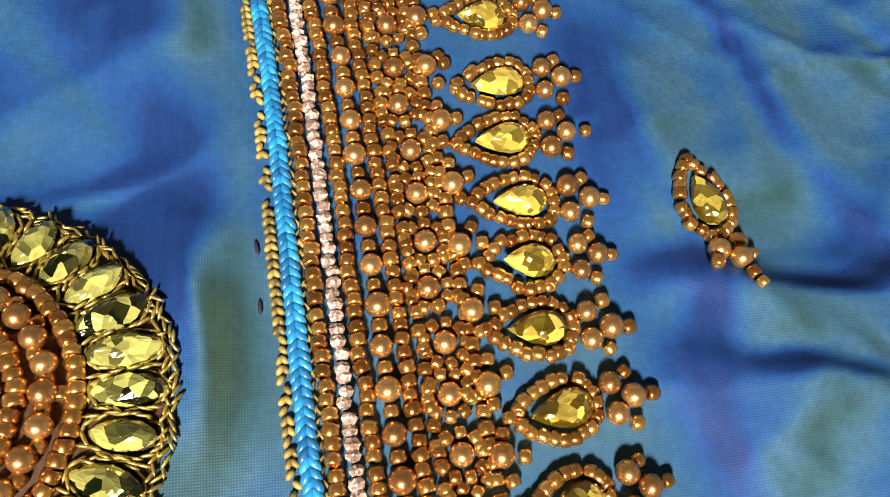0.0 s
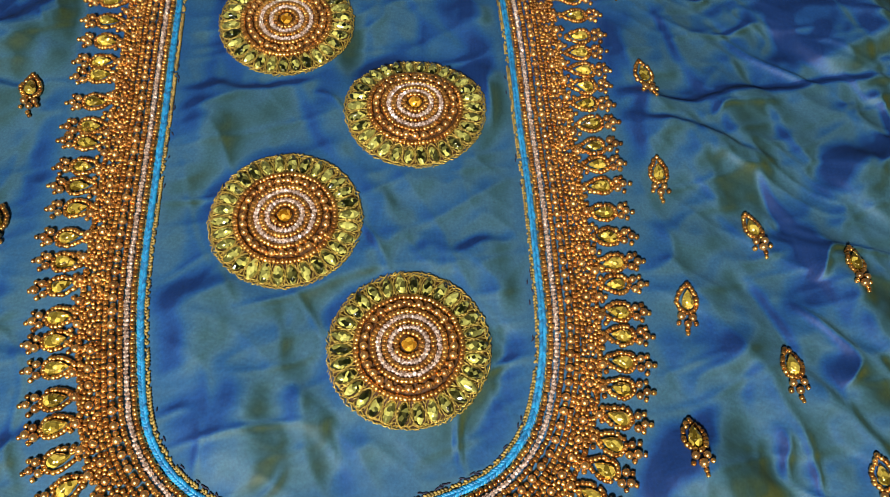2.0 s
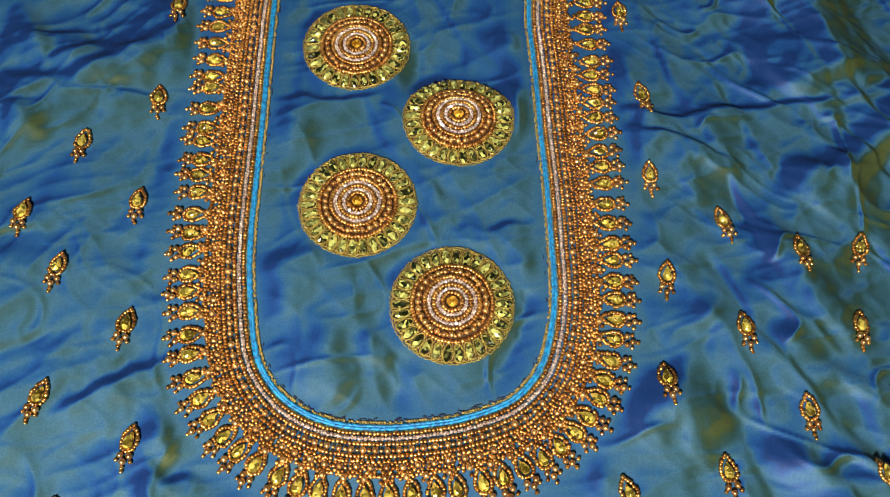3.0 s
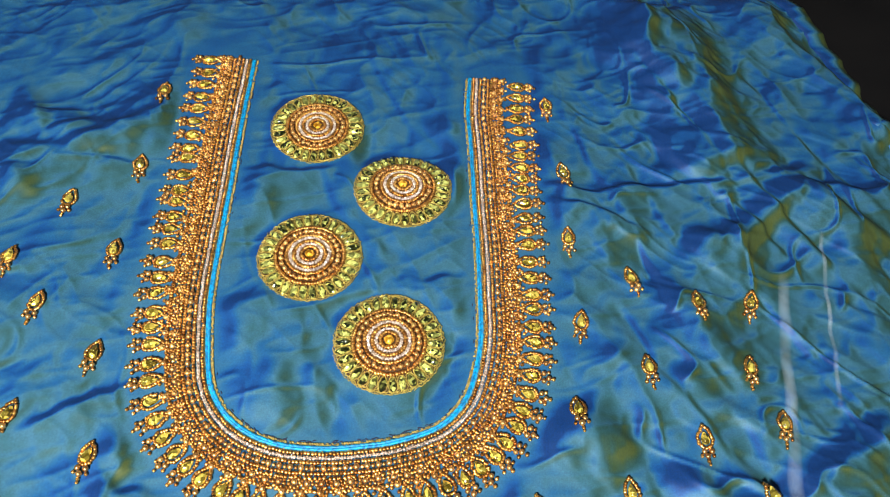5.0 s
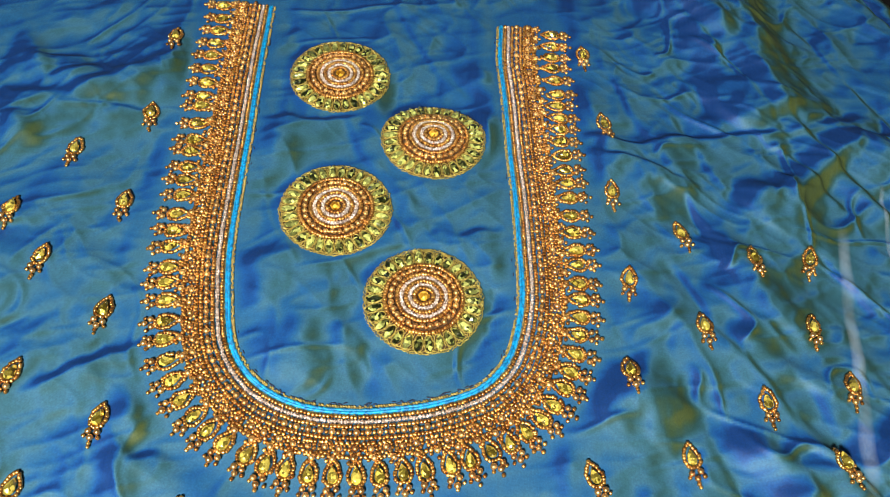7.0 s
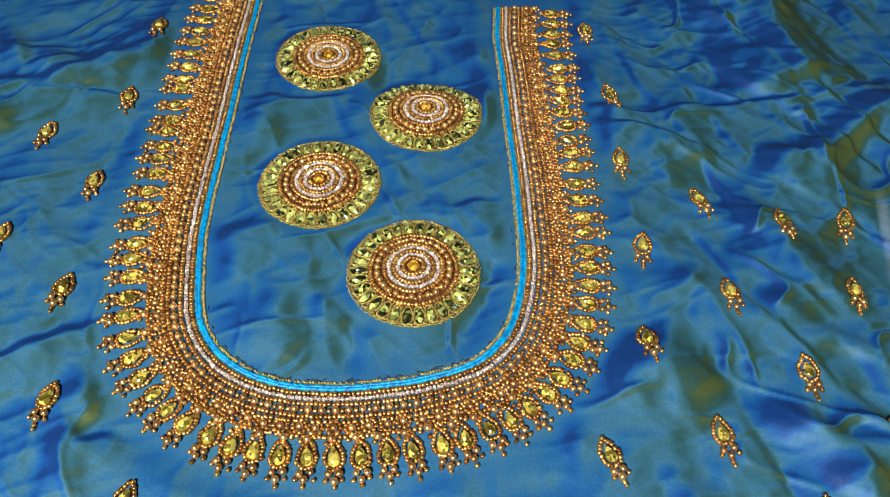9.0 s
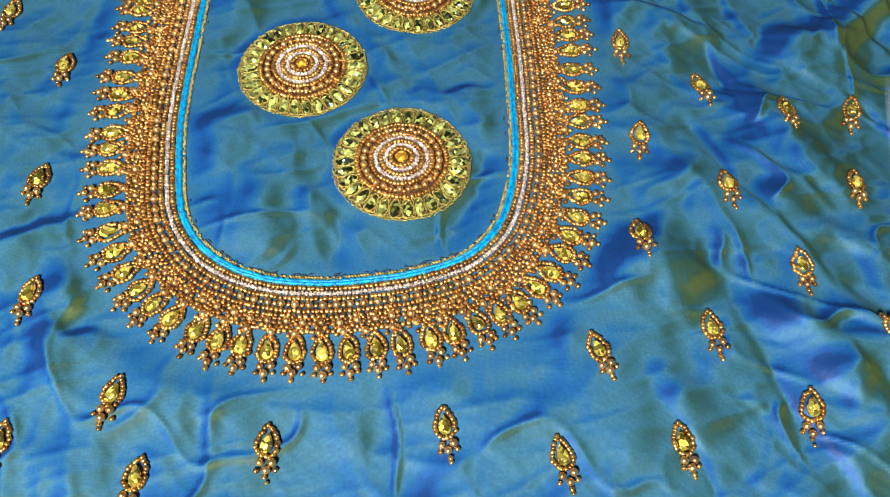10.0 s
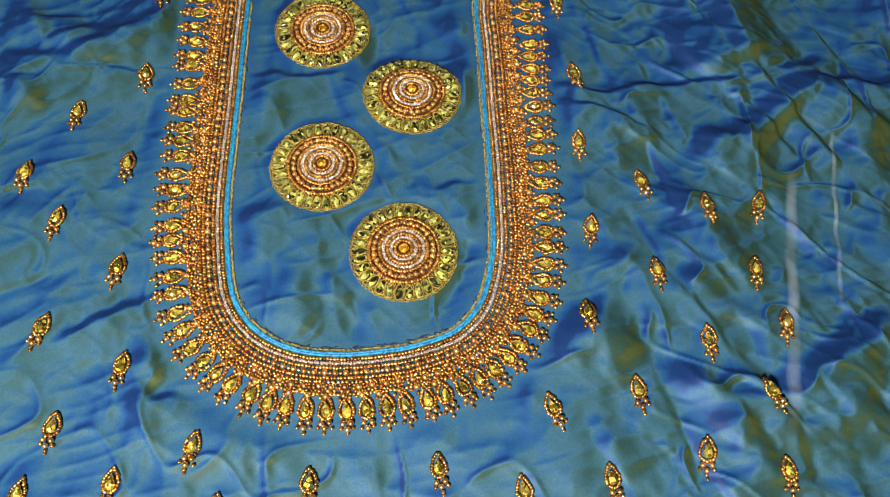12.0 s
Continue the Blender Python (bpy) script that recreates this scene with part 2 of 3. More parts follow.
def pleats(x, y, turn, long, wide, seed):
    """Thin sharp crease lines, far apart."""
    c, s = math.cos(radians(turn)), math.sin(radians(turn))
    u, v = (x * c + y * s) / long, (-x * s + y * c) / wide
    v = v + 0.5 * lumps(u * 0.9 + seed, v * 0.5 + 8.7)
    n = np.abs(lumps(u + seed * 2.3, v + seed * 1.1))
    gate = ease(-0.1, 0.5, lumps(u * 0.8 + 31 + seed, v * 0.8))
    return gate * np.exp(-((n / 0.10) ** 1.3))


def folds(x, y, turn, long, wide, seed):
    """Sharp-crested wrinkles that run in one direction."""
    c, s = math.cos(radians(turn)), math.sin(radians(turn))
    u, v = (x * c + y * s) / long, (-x * s + y * c) / wide
    v = v + 0.8 * lumps(u * 0.7 + seed, v * 0.35 + 3.1)
    n = lumps(u + seed * 1.7, v + seed)
    return (1 - np.abs(n)) ** 2.2 - 0.4


def facets(x, y, turn, long, wide, seed, sharp=8.0):
    """Crumpled cloth: flat tilted patches that meet in creases."""
    c, s = math.cos(radians(turn)), math.sin(radians(turn))
    u, v = (x * c + y * s) / long, (-x * s + y * c) / wide
    u, v = u + 0.35 * lumps(u * 0.8 + seed, v * 0.8), v + 0.35 * lumps(u * 0.8, v * 0.8 + seed)
    i, j = np.floor(u).astype(int), np.floor(v).astype(int)
    total, weight = np.zeros_like(u), np.zeros_like(u)
    pick = lambda a, b, k: LATTICE[(a * 3 + k * 7 + int(seed * 11)) % 64, (b * 5 + k * 13 + int(seed * 5)) % 64]  # noqa: E731
    for di in (-1, 0, 1):
        for dj in (-1, 0, 1):
            a, b = i + di, j + dj
            du, dv = u - a - pick(a, b, 0), v - b - pick(a, b, 1)
            w = np.exp(-sharp * (du * du + dv * dv))
            total += w * (0.7 * (pick(a, b, 2) - 0.5) * du + 1.7 * (pick(a, b, 3) - 0.5) * dv + 0.5 * (pick(a, b, 4) - 0.5))
            weight += w
    return total / (weight + 1e-9)


# single creases: ends, height, width of the steep and of the soft side (m)
FAR_CREASES = [
    ((-0.200, 0.117), (-0.239, 0.111), 0.0028, 0.0064, 0.03),
    ((-0.152, 0.156), (-0.200, 0.117), 0.0028, 0.0064, 0.025),
    ((-0.156, 0.104), (-0.202, 0.111), 0.0016, 0.0030, 0.015),
    ((-0.219, 0.126), (-0.244, 0.165), 0.0022, 0.0064, 0.01),
    ((-0.188, 0.116), (-0.214, 0.143), 0.0022, 0.0064, 0.01),
    ((-0.218, 0.083), (-0.237, 0.103), 0.0022, 0.0064, 0.01),
    ((-0.120, -0.030), (-0.145, -0.042), 0.0022, 0.0030, 0.016),
    ((-0.145, -0.042), (-0.166, -0.056), 0.0022, 0.0030, 0.016),
    ((-0.120, -0.075), (-0.130, -0.055), 0.0019, 0.0030, 0.01),
    ((-0.113, -0.092), (-0.125, -0.084), 0.0016, 0.0030, 0.01),
    ((-0.125, -0.001), (-0.141, -0.008), 0.0019, 0.0030, 0.012),
    ((-0.166, 0.136), (-0.244, 0.148), 0.0022, 0.0064, 0.02),
    ((-0.102, -0.086), (-0.120, -0.090), 0.0016, 0.0030, 0.012),
]
ARMHOLE_CREASES = [
    ((0.204, 0.119), (0.094, 0.113), 0.0025, 0.0030, 0.028),
    ((0.254, 0.134), (0.204, 0.119), 0.0040, 0.0068, 0.028),
    ((0.307, 0.129), (0.254, 0.118), 0.0040, 0.0068, 0.028),
    ((0.140, 0.085), (0.096, 0.100), 0.0019, 0.0025, 0.014),
    ((0.210, 0.074), (0.174, 0.086), 0.0046, 0.0085, 0.022),
    ((0.205, 0.076), (0.248, 0.122), 0.0037, 0.0068, 0.012),
    ((0.175, 0.197), (0.147, 0.296), 0.0063, 0.0102, 0.022),
    ((0.215, 0.131), (0.173, 0.279), 0.0101, 0.0204, 0.035),
    ((0.319, 0.170), (0.263, 0.264), 0.0063, 0.0085, 0.025),
    ((0.263, 0.264), (0.241, 0.307), 0.0063, 0.0085, 0.025),
    ((0.284, 0.084), (0.250, 0.116), 0.0046, 0.0085, 0.02),
]
SIDE_CREASES = [
    ((0.182, -0.006), (0.157, 0.046), 0.0040, 0.0095, 0.016),
    ((0.204, -0.044), (0.151, -0.011), 0.0040, 0.0095, 0.016),
    ((0.203, -0.025), (0.176, 0.014), 0.0037, 0.0095, 0.014),
    ((0.115, -0.055), (0.091, -0.035), 0.0034, 0.0076, 0.014),
    ((0.123, -0.063), (0.103, -0.031), 0.0037, 0.0095, 0.015),
    ((0.184, -0.081), (0.153, -0.078), 0.0055, 0.0095, 0.02),
    ((0.199, -0.095), (0.172, -0.058), 0.0037, 0.0095, 0.014),
    ((0.186, -0.122), (0.169, -0.084), 0.0037, 0.0095, 0.012),
    ((0.258, -0.034), (0.222, -0.064), 0.0061, 0.0114, 0.022),
    ((0.236, -0.081), (0.205, -0.057), 0.0052, 0.0095, 0.016),
    ((0.149, -0.077), (0.157, -0.058), 0.0040, 0.0095, 0.016),
    ((0.130, 0.005), (0.107, -0.006), 0.0025, 0.0076, 0.014),
    ((0.118, -0.106), (0.102, -0.091), 0.0027, 0.0076, 0.014),
]
INNER_CREASES = [
    ((-0.051, 0.114), (-0.096, 0.109), 0.0014, 0.0030, 0.026),
    ((0.041, 0.116), (0.027, 0.127), 0.0011, 0.0030, 0.02),
    ((0.036, 0.043), (0.014, 0.037), 0.0014, 0.0030, 0.014),
    ((0.014, 0.037), (-0.003, 0.043), 0.0011, 0.0030, 0.014),
    ((0.032, 0.134), (0.024, 0.162), 0.0014, 0.0072, 0.012),
    ((0.037, 0.011), (0.026, 0.028), 0.0013, 0.0072, 0.01),
    ((-0.031, -0.035), (-0.040, -0.019), 0.0013, 0.0035, 0.01),
    ((-0.043, -0.010), (-0.048, 0.007), 0.0008, 0.0030, 0.01),
    ((-0.055, -0.043), (-0.064, -0.009), 0.0013, 0.0108, 0.012),
    ((-0.053, 0.020), (-0.091, 0.014), 0.0011, 0.0072, 0.02),
    ((-0.003, 0.046), (-0.016, 0.059), 0.0010, 0.0030, 0.01),
    ((-0.079, 0.080), (-0.083, 0.102), 0.0011, 0.0090, 0.012),
    ((-0.050, -0.054), (-0.051, -0.032), 0.0010, 0.0090, 0.01),
]
CREASES = FAR_CREASES + ARMHOLE_CREASES + [(p, q, 0.62 * high, steep, soft) for p, q, high, steep, soft in SIDE_CREASES] + INNER_CREASES

# the padded medallions: centre and rise
DOMES = [(0.0, -0.0022, 0.0045), (-0.0485, 0.0488, 0.0035), (0.0, 0.1022, 0.0045), (-0.0573, 0.1470, 0.0018)]


def shape_cloth(x, y):
    x, y = np.asarray(x, float), np.asarray(y, float)
    right, left, top = ease(0.075, 0.16, x), ease(-0.13, -0.19, x), ease(0.16, 0.26, y)
    low = ease(-0.06, -0.12, y)
    inside = (1 - right) * (1 - left)
    h = 0.0014 * lumps(x * 14, y * 14) + 0.0007 * lumps(x * 37 + 5, y * 37) + 0.0003 * lumps(x * 90, y * 90 + 9)
    patch = 0.35 + 0.65 * ease(-0.4, 0.5, lumps(x * 21 + 2, y * 17 + 7))
    h = h + right * (1 - 0.75 * top) * patch * (0.0010 * folds(x, y, -50, 0.050, 0.030, 3.3) + 0.0006 * folds(x, y, -25, 0.030, 0.013, 8.1))
    h = h + left * patch * (0.0007 * folds(x, y, 24, 0.060, 0.022, 5.7) + 0.0003 * folds(x, y, 55, 0.03, 0.012, 1.9))
    h = h + inside * (0.0004 * folds(x, y, -60, 0.035, 0.020, 2.4) + 0.0003 * folds(x, y, 8, 0.06, 0.026, 6.2))
    h = h + top * (0.0036 * folds(x, y, -48, 0.13, 0.050, 4.4) * (0.25 + 0.75 * right) + 0.0005 * folds(x, y, 10, 0.06, 0.026, 9.2))
    h = h + (0.0003 + 0.0002 * right) * folds(x, y, -38, 0.022, 0.007, 12.3) * patch + 0.00022 * folds(x, y, 15, 0.03, 0.008, 15.1)
    h = h + right * (1 - 0.5 * top) * (0.0016 * pleats(x, y, -46, 0.050, 0.022, 2.2) + 0.0011 * pleats(x, y, -18, 0.045, 0.018, 5.4) + 0.0009 * pleats(x, y, -85, 0.035, 0.018, 7.1))
    h = h + left * (0.0007 * pleats(x, y, 26, 0.055, 0.024, 3.9) + 0.0004 * pleats(x, y, 62, 0.035, 0.020, 6.6))
    h = h + inside * (0.0007 * pleats(x, y, -62, 0.035, 0.026, 9.5) + 0.0006 * pleats(x, y, 12, 0.05, 0.026, 1.4))
    h = h + top * (0.0010 * pleats(x, y, -52, 0.09, 0.03, 4.1) + 0.0004 * pleats(x, y, 12, 0.06, 0.025, 8.3))
    h = h + right * (1 - 0.6 * top) * (0.0025 * facets(x, y, -62, 0.055, 0.018, 3.7) + 0.0010 * facets(x, y, -20, 0.026, 0.013, 6.1))
    h = h + left * 0.0016 * facets(x, y, 24, 0.060, 0.026, 2.9)
    h = h + inside * 0.0010 * facets(x, y, -64, 0.050, 0.028, 4.5)
    h = h + top * 0.0022 * facets(x, y, -40, 0.10, 0.035, 7.3)
    h = h + low * 0.0005 * folds(x, y, 5, 0.05, 0.022, 7.7)
    wx = x + 0.0045 * lumps(x * 34 + 11, y * 34) + 0.0015 * lumps(x * 110, y * 110)
    wy = y + 0.0045 * lumps(x * 34, y * 34 + 17) + 0.0015 * lumps(x * 110 + 4, y * 110)
    for (x0, y0), (x1, y1), high, steep, soft in CREASES:
        long = math.hypot(x1 - x0, y1 - y0)
        cx, cy = (x1 - x0) / long, (y1 - y0) / long
        u = (wx - x0) * cx + (wy - y0) * cy
        v = -(wx - x0) * cy + (wy - y0) * cx + 0.0020 * lumps(u * 40 + x0 * 300, u * 0 + y0 * 100)
        ends = ease(-0.012, 0.012, u) * (1 - ease(long - 0.012, long + 0.012, u))
        h = h + high * ends * np.where(v > 0, np.exp(-((v / soft) ** 2)), np.exp(-((v / steep) ** 2)))
    # the stitched work holds the cloth flat
    calm = np.ones_like(h)
    for mx, my, _ in DOMES:
        calm = np.minimum(calm, 0.25 + 0.75 * ease(0.026, 0.036, np.hypot(x - mx, y - my)))
    near = np.full(h.shape, 9.0)
    for k in range(0, len(U_LINE), 12):
        p, nrm, _ = along(U_LONG[k])
        near = np.minimum(near, np.hypot(x - p[0] - nrm[0] * 0.018, y - p[1] - nrm[1] * 0.018))
    calm = np.minimum(calm, 0.3 + 0.7 * ease(0.021, 0.034, near))
    h = 1.35 * h * calm - 0.0012
    for mx, my, high in DOMES:
        h = h + high * (1 - ease(0.0, 0.036, np.hypot(x - mx, y - my)))
    # the cloth sinks behind one medallion
    return h - 0.0032 * ease(0.108, 0.130, y) * (1 - ease(0.130, 0.160, y)) * (1 - ease(0.022, 0.036, np.abs(x)))


TABLE_X, TABLE_Y, TABLE_STEP = np.arange(-0.48, 0.54, 0.001), np.arange(-0.36, 0.47, 0.001), 0.001
HEIGHTS = shape_cloth(*np.meshgrid(TABLE_X, TABLE_Y))


def relief(x, y):
    """Height of the cloth, read between the points of the table."""
    fx = np.clip((np.asarray(x, float) + 0.48) / TABLE_STEP, 0, len(TABLE_X) - 2)
    fy = np.clip((np.asarray(y, float) + 0.36) / TABLE_STEP, 0, len(TABLE_Y) - 2)
    i, j = fx.astype(int), fy.astype(int)
    u, v = fx - i, fy - j
    return (HEIGHTS[j, i] * (1 - u) + HEIGHTS[j, i + 1] * u) * (1 - v) + (HEIGHTS[j + 1, i] * (1 - u) + HEIGHTS[j + 1, i + 1] * u) * v


def cloth_edge(y):
    """Where the cloth ends on the armhole side."""
    return np.interp(y, [-0.5, 0.0, 0.12, 0.179, 0.208, 0.253, 0.307, 0.36, 0.5], [0.50, 0.46, 0.36, 0.319, 0.312, 0.304, 0.280, 0.262, 0.24])


def relief_at(p):
    return relief(np.asarray(p)[..., 0], np.asarray(p)[..., 1])


# ---- setting ----
def slab(name, x0, x1, y0, y1, z0, z1, mat, label, category):
    v = [(x, y, z) for z in (z0, z1) for x, y in ((x0, y0), (x1, y0), (x1, y1), (x0, y1))]
    f = [(3, 2, 1, 0), (4, 5, 6, 7), (0, 1, 5, 4), (1, 2, 6, 5), (2, 3, 7, 6), (3, 0, 4, 7)]
    return tagged(new(name, mesh_of(name, v, f, mat, False)), label, category, kind="structure")


slab("floor", -1.6, 1.6, -1.6, 1.6, -0.07, -0.012, TABLE, "near-black smooth floor under the cloth", "floor")
slab("wall_north", -1.6, 1.6, 1.6, 1.7, -0.07, 2.4, PLASTER, "plain off-white plaster wall", "wall")
slab("wall_south", -1.6, 1.6, -1.7, -1.6, -0.07, 2.4, PLASTER, "plain off-white plaster wall", "wall")
slab("wall_east", 1.6, 1.7, -1.6, 1.6, -0.07, 2.4, PLASTER, "plain off-white plaster wall", "wall")
slab("wall_west", -1.7, -1.6, -1.6, 1.6, -0.07, 2.4, PLASTER, "plain off-white plaster wall", "wall")
slab("ceiling", -1.6, 1.6, -1.6, 1.6, 2.4, 2.5, PLASTER, "plain off-white ceiling", "ceiling")


def build_cloth():
    nx, ny = 860, 760
    ys = np.linspace(-0.34, 0.44, ny)
    grid_y = np.repeat(ys[:, None], nx, 1)
    u = np.linspace(0, 1, nx)[None, :]
    grid_x = -0.46 + u * (cloth_edge(grid_y) + 0.46)
    z = relief(grid_x, grid_y)
    verts = np.stack([grid_x, grid_y, z], -1).reshape(-1, 3)
    k = np.arange(nx * ny).reshape(ny, nx)
    quads = np.stack([k[:-1, :-1], k[:-1, 1:], k[1:, 1:], k[1:, :-1]], -1).reshape(-1, 4)
    me = bpy.data.meshes.new("silk_cloth")
    me.vertices.add(len(verts))
    me.vertices.foreach_set("co", verts.ravel())
    me.loops.add(quads.size)
    me.loops.foreach_set("vertex_index", quads.ravel().astype(np.int32))
    me.polygons.add(len(quads))
    me.polygons.foreach_set("loop_start", np.arange(0, quads.size, 4, dtype=np.int32))
    me.polygons.foreach_set("use_smooth", np.ones(len(quads), bool))
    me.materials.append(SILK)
    me.update(calc_edges=True)
    me.validate()
    cloth = tagged(new("silk_cloth", me), "wrinkled blue and olive shot-silk blouse cloth spread flat", "cloth")
    # the turned hem along the armhole edge
    yy = np.linspace(-0.05, 0.44, 300)
    hv, hf = [], []
    for i, y in enumerate(yy):
        e = float(cloth_edge(y))
        w = 0.0015 * math.sin(y * 260) + 0.001 * math.sin(y * 91)
        base = float(relief(e, y))
        for dx, dz in ((-0.012, 0.0004), (-0.011, 0.0018), (-0.004, 0.0026), (0.0015, 0.0020), (0.002, -0.0004), (0.0005, -base - 0.0116)):
            hv.append((e + dx + w * 0.5, y, base + dz + w * 0.4 * (dz > 0.001)))
    for i in range(len(yy) - 1):
        for c in range(5):
            a = i * 6 + c
            hf.append((a, a + 1, a + 7, a + 6))
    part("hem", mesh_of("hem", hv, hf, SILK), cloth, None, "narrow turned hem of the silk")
    return cloth


silk = build_cloth()


def chalk_mark(x0, y0, x1, y1, wide, bend):
    """A dry chalk line: a thin powdery film that thins out to its sides and ends."""
    long = math.hypot(x1 - x0, y1 - y0)
    nx, ny = -(y1 - y0) / long, (x1 - x0) / long
    rows, cols = int(long / 0.0012), 9
    pts, thin = [], []
    for i in range(rows):
        u = i / (rows - 1)
        for k in range(cols):
            w = k / (cols - 1) * 2 - 1
            off = wide * 0.5 * w + bend * math.sin(u * math.pi) + 0.0004 * math.sin(u * 31)
            pts.append((x0 + (x1 - x0) * u + nx * off, y0 + (y1 - y0) * u + ny * off))
            thin.append((1 - w * w) * min(1, u * 8, (1 - u) * 3) * (0.7 + 0.3 * math.sin(u * 17)))
    z = relief_at(pts) + 0.00035
    faces = [(i * cols + k, i * cols + k + 1, (i + 1) * cols + k + 1, (i + 1) * cols + k) for i in range(rows - 1) for k in range(cols - 1)]
    me = mesh_of("chalk_mark", [(*p, h) for p, h in zip(pts, z)], faces, CHALK)
    me.attributes.new("powder", "FLOAT", "POINT").data.foreach_set("value", thin)
    tagged(new("chalk_mark", me), "faint white tailor's chalk line on the silk", "chalk mark", "chalk marks")


chalk_mark(0.224, 0.060, 0.196, -0.100, 0.0075, 0.001)
chalk_mark(0.252, 0.090, 0.236, -0.030, 0.0030, 0.001)


# ---- bead shapes ----
SEED = mesh_of("bead", *barrel(10, 0.00106, 0.00080), COPPER)
SEED_FLAT = mesh_of("bead", *barrel(10, 0.00096, 0.00078), COPPER)
PEARL_BIG = mesh_of("pearl", *ball(16, 10, 0.00160, 0.00160, 0.00155), PEARL)
PEARL_MID = mesh_of("pearl", *ball(14, 9, 0.00150, 0.00150, 0.00145), PEARL)
CUT = mesh_of("cut_bead", *ball(6, 4, 0.00118, 0.00108, 0.00086), SILVER, False)
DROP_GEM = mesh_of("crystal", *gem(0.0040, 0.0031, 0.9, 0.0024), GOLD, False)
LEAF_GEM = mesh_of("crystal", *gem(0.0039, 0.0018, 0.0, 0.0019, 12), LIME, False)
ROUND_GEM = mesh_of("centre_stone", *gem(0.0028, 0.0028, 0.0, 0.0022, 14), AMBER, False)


def laid(x, y, z, heading, tilt=0.0):
    """A bead's pose with its hole along the heading (degrees in the plane)."""
    return pose(x, y, z, 0, 90 + tilt, heading)


rng = random.Random(11)


def strand(name, off, step, me, shape_mat, near, label, high, scale=1.0):
    """A strung line of beads along the border; the beads of the near stretch are parts, the rest one part."""
    q, s = offset_line(off, step)
    z = relief_at(q)
    way = np.degrees(np.arctan2(*(np.gradient(q, axis=0).T[::-1])))
    root = thing(name, (0, 0, 0), label, "bead strand", "bead strands of the border")
    rest = []
    for (x, y), zz, a, ss in zip(q, z, way, s):
        m = laid(x + rng.gauss(0, 0.00012), y + rng.gauss(0, 0.00012), zz + high + rng.uniform(-1, 1) * 0.00015, a + rng.gauss(0, 9), rng.gauss(0, 8))
        m = m @ Matrix.Scale(scale * rng.uniform(0.93, 1.08), 4)
        if near[0] <= ss <= near[1]:
            part(me.name.split(".")[0], me, root, m)
        else:
            rest.append(m)
    if rest:
        shape = ([v.co[:] for v in me.vertices], [tuple(p.vertices) for p in me.polygons])
        tagged(part("beadwork", joined("beadwork", shape, rest, shape_mat, me.polygons[0].use_smooth), root), kind="stuff")
    return root


NEAR = (0.02, 0.20)
strand("bead_strand", 0.00270, 0.00172, SEED, COPPER, NEAR, "copper seed beads strung tightly beside the blue cord", 0.0009)
strand("cut_bead_strand", 0.00490, 0.00150, CUT, SILVER, NEAR, "clear silvery faceted beads strung in one row", 0.0009)
strand("bead_strand", 0.00720, 0.00172, SEED, COPPER, NEAR, "copper seed beads strung tightly beside the silver row", 0.0009)
strand("bead_strand", 0.01245, 0.00172, SEED, COPPER, NEAR, "copper seed beads strung outside the pearl row", 0.0009)
strand("bead_strand", 0.01460, 0.00230, SEED, COPPER, NEAR, "loose copper seed beads linking strands and rosettes", 0.0008, 0.95)
strand("bead_strand", 0.02060, 0.00200, SEED, COPPER, NEAR, "loose copper seed beads linking rosettes and petals", 0.0008, 1.0)


def pearl_strand(off):
    q, s = offset_line(off, 0.00515)
    z = relief_at(q)
    way = np.degrees(np.arctan2(*(np.gradient(q, axis=0).T[::-1])))
    root = thing("pearl_strand", (0, 0, 0), "copper pearls alternating with small seed beads", "bead strand", "bead strands of the border")
    for (x, y), zz, a in zip(q, z, way):
        c, sn = math.cos(radians(a)), math.sin(radians(a))
        part("pearl", PEARL_BIG, root, laid(x + rng.gauss(0, 0.0001), y, zz + 0.0015, a) @ Matrix.Scale(rng.uniform(0.9, 1.05), 4))
        part("bead", SEED, root, laid(x + 0.00257 * c, y + 0.00257 * sn, zz + 0.0009, a) @ Matrix.Scale(rng.uniform(0.9, 1.1), 4))
    return root


pearl_strand(0.0099)


def twisted_cord(name, off, wide, high, pitch, mat, label, slant, gaps=0.0, long=1.15):
    """A couched cord: slanting stitches laid tight one after another in two rows."""
    q, s = offset_line(off, pitch)
    z = relief_at(q)
    way = np.degrees(np.arctan2(*(np.gradient(q, axis=0).T[::-1])))
    shape = ball(8, 6, pitch * long, wide * 0.34, high)
    one = mesh_of("stitch", *shape, mat)
    root = thing(name, (0, 0, 0), label, "cord")
    rest = []
    for (x, y), zz, a, ss in zip(q, z, way, s):
        nx, ny = -math.sin(radians(a)), math.cos(radians(a))
        for side in (-1, 1):
            if rng.random() < gaps:
                continue
            o = side * wide * 0.24 + rng.gauss(0, wide * 0.03)
            fat = 1 + 0.12 * float(ease(0.14, 0.22, ss))
            o *= fat
            m = pose(x + nx * o, y + ny * o, zz + high * 0.7, rng.gauss(0, 6), rng.gauss(0, 8), a + side * slant + rng.gauss(0, 5)) @ Matrix.Scale(fat, 4)
            if 0.03 < ss < 0.14:
                part("stitch", one, root, m)
            else:
                rest.append(m)
    tagged(part("cord_run", joined("cord_run", shape, rest, mat), root), kind="stuff")
    return root


